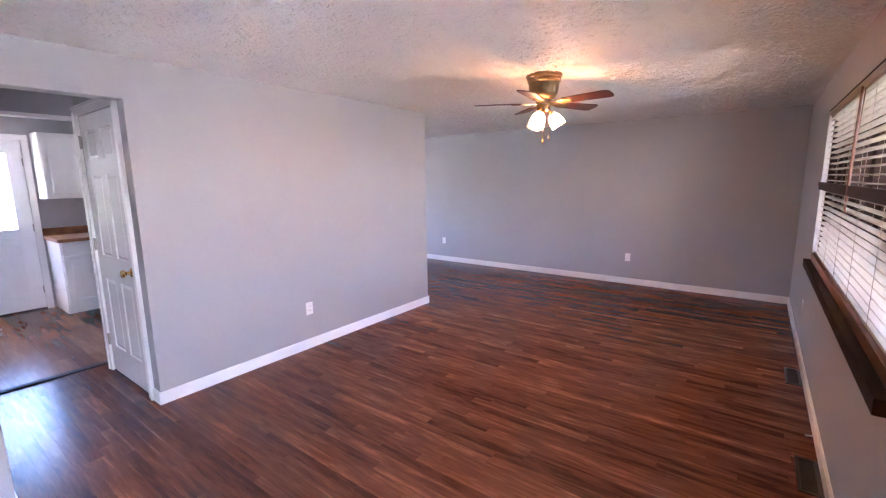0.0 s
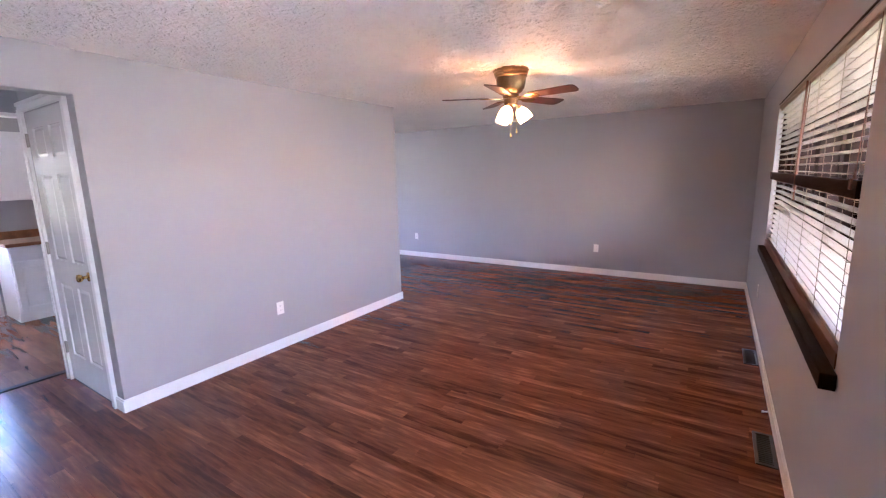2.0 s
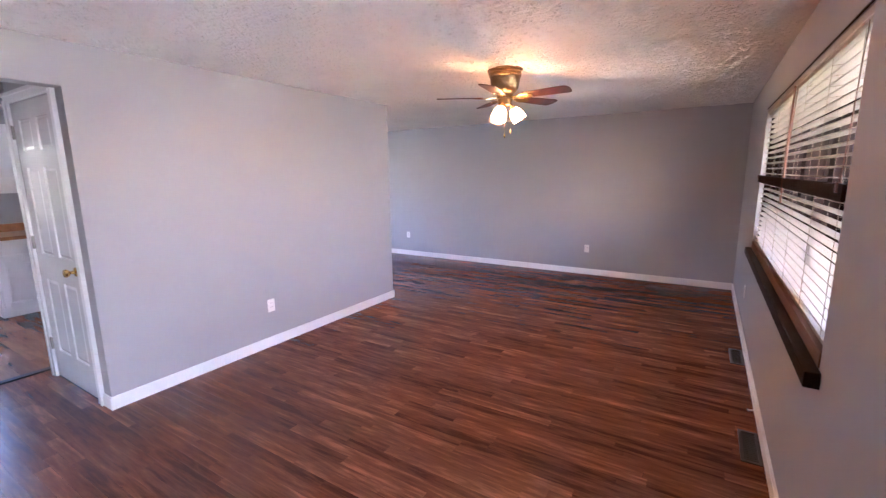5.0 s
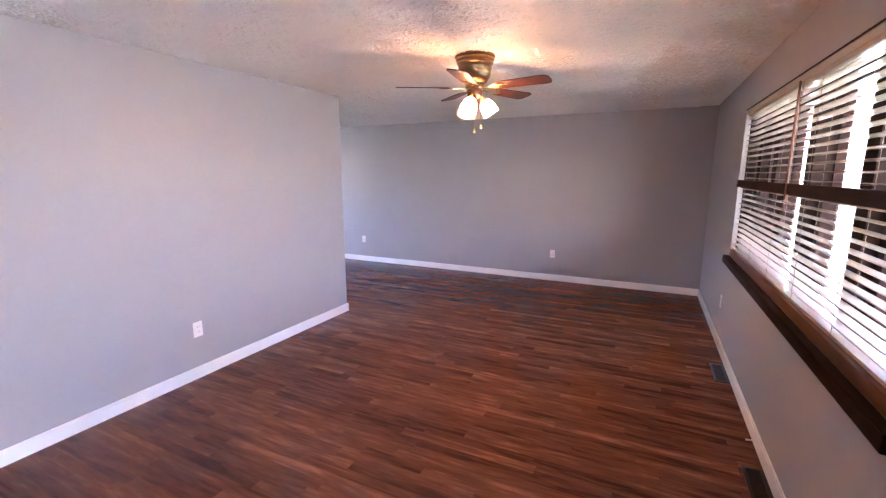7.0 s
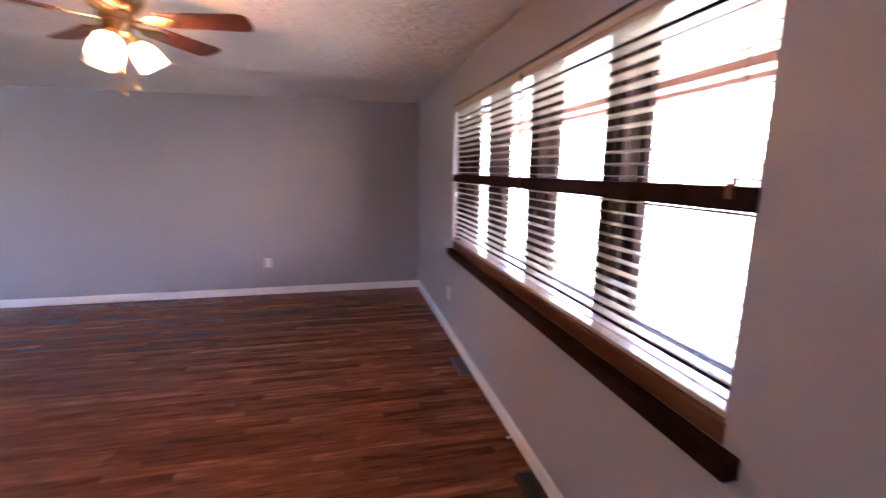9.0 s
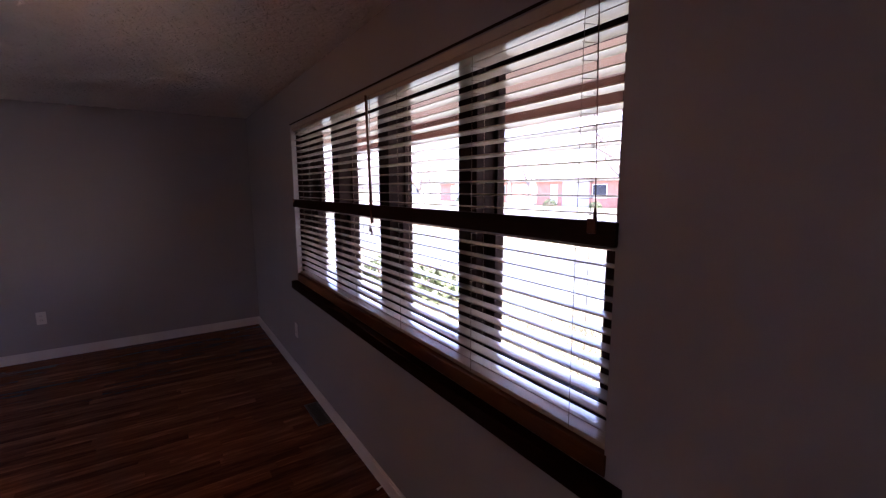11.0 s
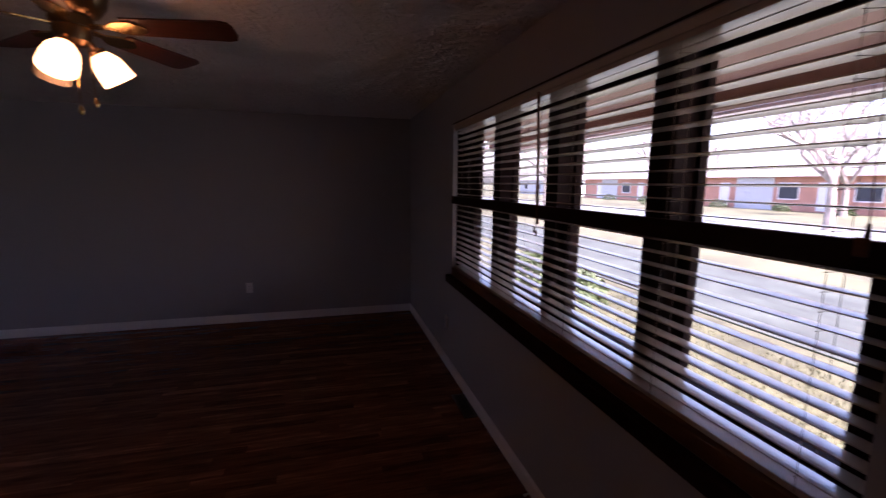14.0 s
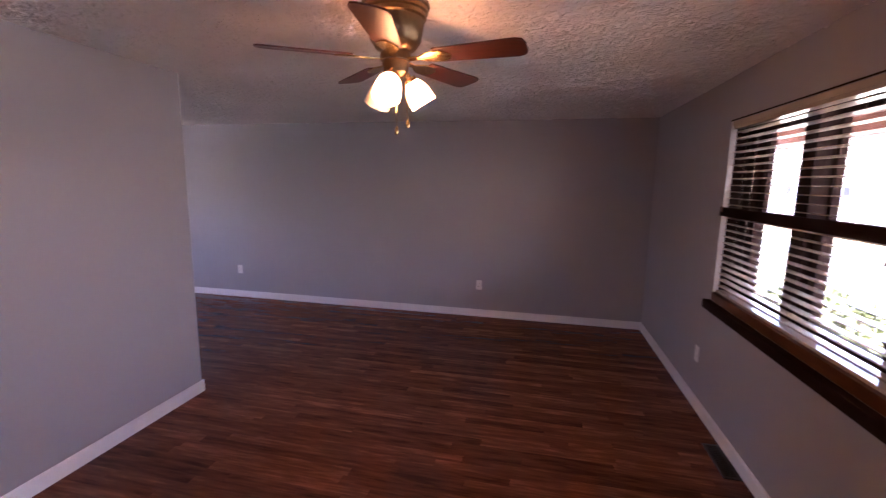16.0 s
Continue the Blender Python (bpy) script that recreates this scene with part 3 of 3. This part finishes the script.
# ---- window of the dining area, and an added one in the kitchen, round the corners ----
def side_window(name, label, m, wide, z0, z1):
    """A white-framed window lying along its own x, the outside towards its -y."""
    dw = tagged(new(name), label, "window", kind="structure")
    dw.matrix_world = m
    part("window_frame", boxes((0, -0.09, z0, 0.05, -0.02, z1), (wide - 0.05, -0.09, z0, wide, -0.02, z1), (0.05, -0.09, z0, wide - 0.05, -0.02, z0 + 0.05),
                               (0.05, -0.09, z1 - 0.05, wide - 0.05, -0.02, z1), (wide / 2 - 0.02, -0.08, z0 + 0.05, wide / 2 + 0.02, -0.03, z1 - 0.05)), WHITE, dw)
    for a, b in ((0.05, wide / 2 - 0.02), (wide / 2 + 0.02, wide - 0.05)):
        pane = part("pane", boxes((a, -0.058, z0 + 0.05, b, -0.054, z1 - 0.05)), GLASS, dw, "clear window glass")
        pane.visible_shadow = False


side_window("window_2", "white-framed window lighting the dining area", pose(XB, 5.1, 0, 0, 0, -90), 0.9, 0.9, 1.9)
# no kitchen window is known: added so sun bounces warm fill inside
side_window("window_fill", "unseen kitchen window added for warm fill light", pose(-4.75, -2.0, 0), 0.55, 1.3, 1.9)


# ---- ceiling fan ----
fan = thing("ceiling_fan", "antique brass ceiling fan, dark blades, two of three glass shades lit", "ceiling fan", pose(-1.0, 3.215, H))
part("canopy", lathe([(0.001, 0), (0.136, 0), (0.139, -0.014), (0.131, -0.022), (0.131, -0.036), (0.125, -0.042), (0.125, -0.058), (0.117, -0.064), (0.112, -0.105), (0.104, -0.142), (0.082, -0.174), (0.048, -0.190), (0.001, -0.190)]),
     BRASS, fan, "antique brass bowl housing", True)
part("hub", lathe([(0.001, -0.189), (0.062, -0.189), (0.064, -0.202), (0.062, -0.219), (0.001, -0.219)]), BRASS, fan, "", True)
part("switch_housing", lathe([(0.001, -0.218), (0.052, -0.220), (0.056, -0.234), (0.050, -0.266), (0.034, -0.280), (0.001, -0.284)]), BRASS, fan, "", True)
for k in range(5):
    turn = pose(0, 0, 0, 0, 0, -8 + 72 * k)
    tilt = turn @ pose(0, 0, -0.210, -11)
    bm = bmesh.new()
    outline = [(0.175, -0.052), (0.50, -0.066), (0.528, -0.056), (0.538, -0.030), (0.538, 0.030), (0.528, 0.056), (0.50, 0.066), (0.175, 0.052)]
    low = [bm.verts.new((x, y, -0.003)) for x, y in outline]
    up = [bm.verts.new((x, y, 0.003)) for x, y in outline]
    bm.faces.new(low[::-1])
    bm.faces.new(up)
    for i in range(8):
        bm.faces.new((low[i], low[(i + 1) % 8], up[(i + 1) % 8], up[i]))
    bm.transform(tilt)
    blade = part("blade", bm, BLADEWOOD, fan, "dark cherry wood blade")
    bm = bmesh.new()
    plate = [(0.055, -0.014), (0.11, -0.012), (0.15, -0.036), (0.20, -0.042), (0.235, -0.02), (0.245, 0.0), (0.235, 0.02), (0.20, 0.042), (0.15, 0.036), (0.11, 0.012), (0.055, 0.014)]
    low = [bm.verts.new((x, y, -0.009)) for x, y in plate]
    up = [bm.verts.new((x, y, -0.0035)) for x, y in plate]
    bm.faces.new(low[::-1])
    bm.faces.new(up)
    for i in range(len(plate)):
        bm.faces.new((low[i], low[(i + 1) % len(plate)], up[(i + 1) % len(plate)], up[i]))
    bm.transform(tilt)
    part("blade_iron", bm, GOLD, blade, "brass blade bracket")
for a, lit in ((-89, True), (31, True), (151, False)):
    m = pose(0, 0, -0.259, 0, 0, a) @ pose(0.043, 0, 0, 0, 180 - 33, 0) @ Matrix.Scale(0.93, 4)
    arm = bmesh.new()
    tube(arm, (0, 0, -0.01), (0, 0, 0.04), 0.011)
    arm.transform(m)
    arm_ob = part("lamp_arm", arm, BRASS, fan)
    part("lamp_fitter", lathe([(0.001, 0.030), (0.026, 0.030), (0.030, 0.036), (0.028, 0.052), (0.001, 0.052)], m), BRASS, arm_ob, "", True)
    part("glass_shade", lathe([(0.027, 0.046), (0.036, 0.056), (0.049, 0.078), (0.056, 0.105), (0.059, 0.135), (0.0605, 0.158), (0.0575, 0.157), (0.055, 0.130), (0.046, 0.08), (0.025, 0.05)], m), SHADE if lit else FROSTED, arm_ob,
         "glowing frosted glass bell shade" if lit else "unlit frosted glass bell shade", True)
    part("bulb", lathe([(0.001, 0.052), (0.013, 0.055), (0.015, 0.07), (0.026, 0.095), (0.028, 0.112), (0.020, 0.13), (0.001, 0.136)], m), SHADE if lit else FROSTED, arm_ob, "lit bulb" if lit else "dead bulb", True)
for x, y, low in ((0.016, -0.036, -0.498), (0.062, -0.030, -0.470)):
    bm = bmesh.new()
    tube(bm, (x * 0.8, y * 0.8, -0.270), (x, y, low), 0.0013, n=5)
    chain = part("pull_chain", bm, GOLD, fan, "thin brass pull chain")
    part("chain_knob", lathe([(0.001, 0.012), (0.004, 0.010), (0.008, -0.004), (0.0085, -0.012), (0.005, -0.020), (0.001, -0.022)], pose(x, y, low), 12), GOLD, chain, "small brass pull knob", True)


# ---- outlets, registers and small things ----
def outlet(m):
    ob = thing("wall_outlet", "white duplex electrical outlet on the grey wall", "outlet", m, "wall outlets")
    part("cover_plate", boxes((-0.035, -0.0065, -0.0575, 0.035, -0.0005, 0.0575), bevel=0.002), PLATE, ob)
    for s in (-1, 1):
        rec = part("receptacle", boxes((-0.016, -0.0085, s * 0.0195 - 0.014, 0.016, -0.0066, s * 0.0195 + 0.014), bevel=0.0008), PLATE, ob)
        part("slot", boxes((-0.008, -0.0089, s * 0.0195 - 0.003, -0.0055, -0.0084, s * 0.0195 + 0.007), (0.0055, -0.0089, s * 0.0195 - 0.003, 0.008, -0.0084, s * 0.0195 + 0.006)), SLOT, rec, "dark slots")
    return ob


outlet(pose(-4.355, YN, 0.388))
outlet(pose(-1.049, YN, 0.392))
outlet(pose(XP, 2.285, 0.377, 0, 0, 90))
outlet(pose(XE, 4.77, 0.392, 0, 0, -90))


def register(y):
    ob = thing("floor_register", "brown metal floor heating register set in the laminate", "floor vent", pose(0.735, y, 0.0), "floor registers")
    part("rim", boxes((-0.048, -0.165, 0.0005, -0.032, 0.165, 0.006), (0.032, -0.165, 0.0005, 0.048, 0.165, 0.006), (-0.032, -0.165, 0.0005, 0.032, -0.145, 0.006), (-0.032, 0.145, 0.0005, 0.032, 0.165, 0.006)), VENT, ob)
    # no real hole: a black sheet paints the shade below the louvres
    part("duct", boxes((-0.032, -0.145, 0.0004, 0.032, 0.145, 0.0012)), SLOT, ob, "black sheet for the shade inside the duct")
    me = mesh_of("louvre", boxes((-0.032, -0.0022, 0.0014, 0.032, 0.0022, 0.0045)), VENT)
    for k in range(15):
        f = new("louvre", me)
        f.parent = ob
        f.location = (0, -0.133 + 0.019 * k, 0)
    return ob


register(2.695)
register(4.06)
bm = bmesh.new()
tube(bm, (0.787, 3.135, 0.012), (0.762, 3.128, 0.010), 0.004)
tube(bm, (0.762, 3.128, 0.010), (0.752, 3.126, 0.009), 0.006)
tagged(new("cable_stub", mesh_of("cable_stub", bm, PLATE)), "short white cable end by the baseboard", "cable")


# ---- outside the front window ----
GZ = -0.28
structure("ground", boxes((-900, -900, GZ - 0.5, 900, 900, GZ)), GRASS, "sunlit dry winter lawn", "lawn")
structure("porch_slab", boxes((1.02, -3, GZ, 2.95, 8.5, -0.12), bevel=0.01), CONCRETE, "pale concrete porch slab", "porch")
# unseen patio, added as a warm reflector behind the kitchen
structure("patio", boxes((-9.5, -2, GZ, XB - 0.12, 7, -0.10)), PATIO, "added patio behind the house, bounces warm light indoors", "patio")
structure("driveway", boxes((5.1, -60, GZ, 8.4, 60, GZ + 0.02)), ASPHALT, "grey gravel driveway strip", "driveway")
structure("road", boxes((17, -300, GZ, 23, 500, GZ + 0.02)), ROAD, "pale grey street", "road")
structure("porch_roof", boxes((1.02, -3, 2.31, 2.95, 8.5, 2.40)), SOFFIT, "tan painted porch ceiling", "porch roof")
structure("porch_beam", boxes((2.60, -3, 2.13, 2.72, 8.5, 2.31)), BEAM, "brown wooden porch beam", "beam")
structure("gutter", boxes((2.725, -3, 2.105, 2.82, 8.5, 2.13)), WHITE, "white eave edge", "gutter")
structure("house_wall_outside", boxes((1.021, -3, GZ, 1.03, DY0, 2.31), (1.021, DY0, 2.06, 1.03, DY1, 2.31), (1.021, DY1, GZ, 1.03, WY0 - 0.02, 2.31), (1.021, WY1 + 0.02, GZ, 1.03, 8.5, 2.31), (1.021, WY0 - 0.02, GZ, 1.03, WY1 + 0.02, WZ0 - 0.02)), BRICK, "red brick outer face of the house", "wall")

# no wing is known here: added for dark contrast between the slats
wing = thing("backdrop_wing", "guessed brick wing added as a dark backdrop for the blind", "house", pose(1.04, 9.0, GZ))
part("house_wall", boxes((0, 0, 0, 1.25, 6, 2.58)), BRICK, wing)
for x in (0.18, 0.72):
    f = part("house_window", boxes((x, -0.03, 0.9, x + 0.05, 0.01, 2.2), (x + 0.33, -0.03, 0.9, x + 0.38, 0.01, 2.2), (x + 0.05, -0.03, 0.9, x + 0.33, 0.01, 0.96), (x + 0.05, -0.03, 2.14, x + 0.33, 0.01, 2.2)), WHITE, wing, "white window frame")
    part("pane", boxes((x + 0.05, -0.012, 0.96, x + 0.33, -0.004, 2.14)), DARKPANE, f, "dark reflecting glass")

# grass blades along the porch
gv, gf = [], []
for i in range(9000):
    x = 2.97 + 1.7 * random.random() ** 1.6
    y = random.uniform(1.5, 9.5)
    a, h = random.uniform(0, 6.28), random.uniform(0.03, 0.075)
    w = 0.006
    k = len(gv)
    gv += [(x - w * math.cos(a), y - w * math.sin(a), GZ), (x + w * math.cos(a), y + w * math.sin(a), GZ), (x + 0.02 * math.sin(a), y + 0.02 * math.cos(a), GZ + h)]
    gf.append((k, k + 1, k + 2))
gm = bpy.data.meshes.new("grass")
gm.from_pydata(gv, [], gf)
gm.materials.append(BLADE)
tagged(new("grass", gm), "short dry grass beside the porch", "grass", kind="stuff")


def far_house(m, length, wall, label):
    ob = thing("house", label, "house", m)
    part("house_wall", boxes((0, 0, 0, 8, length, 2.6)), wall, ob)
    bm = bmesh.new()
    e = 0.5
    v = [bm.verts.new(p) for p in ((-e, -e, 2.6), (8 + e, -e, 2.6), (8 + e, length + e, 2.6), (-e, length + e, 2.6), (4, 2, 4.2), (4, length - 2, 4.2))]
    for q in ((0, 1, 4), (2, 3, 5), (0, 4, 5, 3), (1, 2, 5, 4), (0, 3, 2, 1)):
        bm.faces.new([v[i] for i in q])
    bmesh.ops.recalc_face_normals(bm, faces=bm.faces)
    part("roof", bm, SHINGLE, ob, "grey shingled roof")
    y = 1.2
    k = 0
    while y < length - 2.2:
        if k % 3 == 1:
            part("house_door", boxes((-0.04, y, 0.1, 0.02, y + 0.95, 2.15)), DOORWHITE, ob, "white front door")
            y += 2.2
        else:
            wn_ob = part("house_window", boxes((-0.05, y, 0.85, 0.02, y + 0.08, 2.15), (-0.05, y + 1.52, 0.85, 0.02, y + 1.6, 2.15), (-0.05, y + 0.08, 0.85, 0.02, y + 1.52, 0.93), (-0.05, y + 0.08, 2.07, 0.02, y + 1.52, 2.15)), WHITE, ob, "white window frame")
            part("pane", boxes((-0.02, y + 0.08, 0.93, -0.01, y + 1.52, 2.07)), DARKPANE, wn_ob, "dark reflecting glass")
            y += 2.9
        k += 1
    part("wall_panel", boxes((-0.06, length * 0.55, 0, -0.01, length * 0.55 + 3.2, 2.55)), SIDING, ob, "pale siding panel")
    return ob


far_house(pose(34, 19, GZ), 15, BRICK, "red brick ranch house across the street")
far_house(pose(36, 40, GZ), 16, BRICK, "long red brick ranch house across the street")
far_house(pose(38, 64, GZ), 18, SIDING, "pale sided ranch house across the street")
far_house(pose(36, -2, GZ), 14, SIDING, "pale low house across the street")


def bare_tree(x, y, height, seed, label):
    """A leafless tree: tapered limbs that fork into many thin twigs."""
    rnd = random.Random(seed)
    trunk, limbs, twigs = bmesh.new(), bmesh.new(), bmesh.new()

    def grow(p, d, length, r, depth):
        steps = 3
        for s in range(steps):
            q = p + d * (length / steps)
            bm = trunk if depth == 0 else (limbs if depth < 3 else twigs)
            tube(bm, p, q, r * (1 - 0.12 * s), r * (1 - 0.12 * (s + 1)), 8 if depth < 2 else 4)
            p = q
            d = (d + Vector((rnd.uniform(-1, 1), rnd.uniform(-1, 1), rnd.uniform(-0.3, 0.8))) * 0.14).normalized()
        if depth == 5:
            return
        for k in range(4 if depth == 0 else 3):
            a = rnd.uniform(0, 6.28)
            e = (d + Vector((math.cos(a), math.sin(a), rnd.uniform(-0.15, 0.5))) * rnd.uniform(0.55, 0.95)).normalized()
            grow(p, e, length * rnd.uniform(0.6, 0.82), r * 0.58, depth + 1)

    grow(Vector((0, 0, 0)), Vector((0, 0, 1)), height * 0.26, height * 0.028, 0)
    ob = thing("tree", label, "tree", pose(x, y, GZ))
    part("trunk", trunk, BARK, ob)
    part("limb", limbs, BARK, ob)
    tagged(part("twigs", twigs, BARK, ob, "fine bare twigs"), kind="stuff")
    return ob


bare_tree(20.5, 14.5, 8.0, 3, "bare pale-barked tree on the verge")
bare_tree(25.0, 26.0, 7.0, 8, "small leafless tree across the lawn")
bare_tree(15.5, 30.0, 9.0, 11, "spreading bare tree by the street")
bare_tree(11.0, 33.0, 9.5, 21, "tall leafless yard tree")


bare_tree(29.0, 33.0, 8.5, 27, "leafless tree before the brick house")
bare_tree(27.5, 45.0, 9.0, 33, "wide bare tree before the far house")
bare_tree(13.5, 24.0, 6.5, 38, "low leafless tree near the drive")
bare_tree(31.0, 20.5, 7.5, 44, "thin bare tree beside the brick house")


def shrub(x, y, r, seed):
    rnd = random.Random(seed)
    v, f = [], []
    for i in range(700):
        d = Vector((rnd.gauss(0, 1), rnd.gauss(0, 1), rnd.gauss(0, 1))).normalized() * r * rnd.uniform(0.55, 1.0) ** 0.6
        p = Vector((d.x, d.y, abs(d.z) * 0.95 + 0.03))
        u = Vector((rnd.gauss(0, 1), rnd.gauss(0, 1), rnd.gauss(0, 1))).normalized() * 0.07
        w = u.cross(Vector((rnd.gauss(0, 1), rnd.gauss(0, 1), 1)).normalized()) * 0.6
        k = len(v)
        v += [p - u, p + w, p + u, p - w]
        f.append((k, k + 1, k + 2, k + 3))
    me = bpy.data.meshes.new("shrub_leaves")
    me.from_pydata(v, [], f)
    me.materials.append(LEAF)
    ob = thing("shrub", "rounded evergreen shrub growing in the lawn", "shrub", pose(x, y, GZ), "garden shrubs")
    leaves = new("leaves", me)
    leaves.parent = ob
    stems = bmesh.new()
    for i in range(6):
        a = i * 1.05
        tube(stems, (0, 0, 0), (r * 0.55 * math.cos(a), r * 0.55 * math.sin(a), r * 0.7), 0.03, 0.008, 5)
    part("stems", stems, BARK, ob)


for i, (x, y, r) in enumerate(((32.6, 21.5, 0.7), (32.6, 25.5, 0.6), (32.8, 31.0, 0.75), (34.4, 42, 0.7), (34.2, 48, 0.8), (30, 36, 0.9), (3.6, 7.2, 0.55), (3.55, 8.6, 0.6))):
    shrub(x, y, r, 40 + i)


# ---- floor strips, last ----
STRIP = 0.0645
LENGTHS = [0.38, 0.52, 0.66, 0.80, 0.95, 1.10, 1.28]
rnd = random.Random(5)


def strip_mesh(name, length, width, material):
    b = 0.00035
    return mesh_of(name, boxes((b, b, -0.0035, length - b, width - b, 0.0)), material)


def lay(parent, areas, width, material, near, name):
    """Rows of strips of random lengths; those inside the stretch 'near' are parts, the rest one part of many pieces."""
    stock = {n: strip_mesh(name, n, width, material) for n in LENGTHS}
    rest, count = bmesh.new(), 0
    for ax0, ay0, ax1, ay1 in areas:
        y = ay0
        while y < ay1 - 0.005:
            w = min(width, ay1 - y)
            x = ax0
            first = True
            while x < ax1 - 0.004:
                n = rnd.choice(LENGTHS)
                if first:
                    n *= rnd.uniform(0.3, 1.0)
                whole = not first and x + n < ax1 - 0.12 and w > width - 1e-4
                if not whole:
                    n = min(n, ax1 - x)
                    if ax1 - x - n < 0.12:
                        n = ax1 - x
                inside = near[0] < x and x + n < near[2] and near[1] < y < near[3]
                if whole and inside and count < 300:
                    ob = new(name, stock[n])
                    ob.parent, ob.location = parent, (x, y, 0)
                    count += 1
                else:
                    b = 0.00035
                    box(rest, x + b, y + b, -0.0035, x + n - b, y + w - b, 0.0)
                x += n
                first = False
            y += w
    me = bpy.data.meshes.new(name + "_field")
    rest.to_mesh(me)
    rest.free()
    me.materials.append(material)
    ob = new(name + "_field", me)
    ob.parent = parent
    tagged(ob, kind="stuff")


lay(floor, [(XP, 1.03, XE, 4.033), (XB, 4.033, XE, YN), (-2.2, -1.6, XE, 0.21), (-3.985, 0.21, XE, 1.03), (-3.985, 1.03, -3.868, 1.08)], STRIP, FLOORWOOD, (-2.9, 1.1, 0.8, 5.5), "floor_strip")
LENGTHS = [0.6, 0.8, 1.0, 1.22]
lay(kitchen_floor, [(XB, 0.0, -4.045, 2.2)], 0.125, HALLWOOD, (-6.6, 0.2, -4.0, 1.6), "floor_plank")
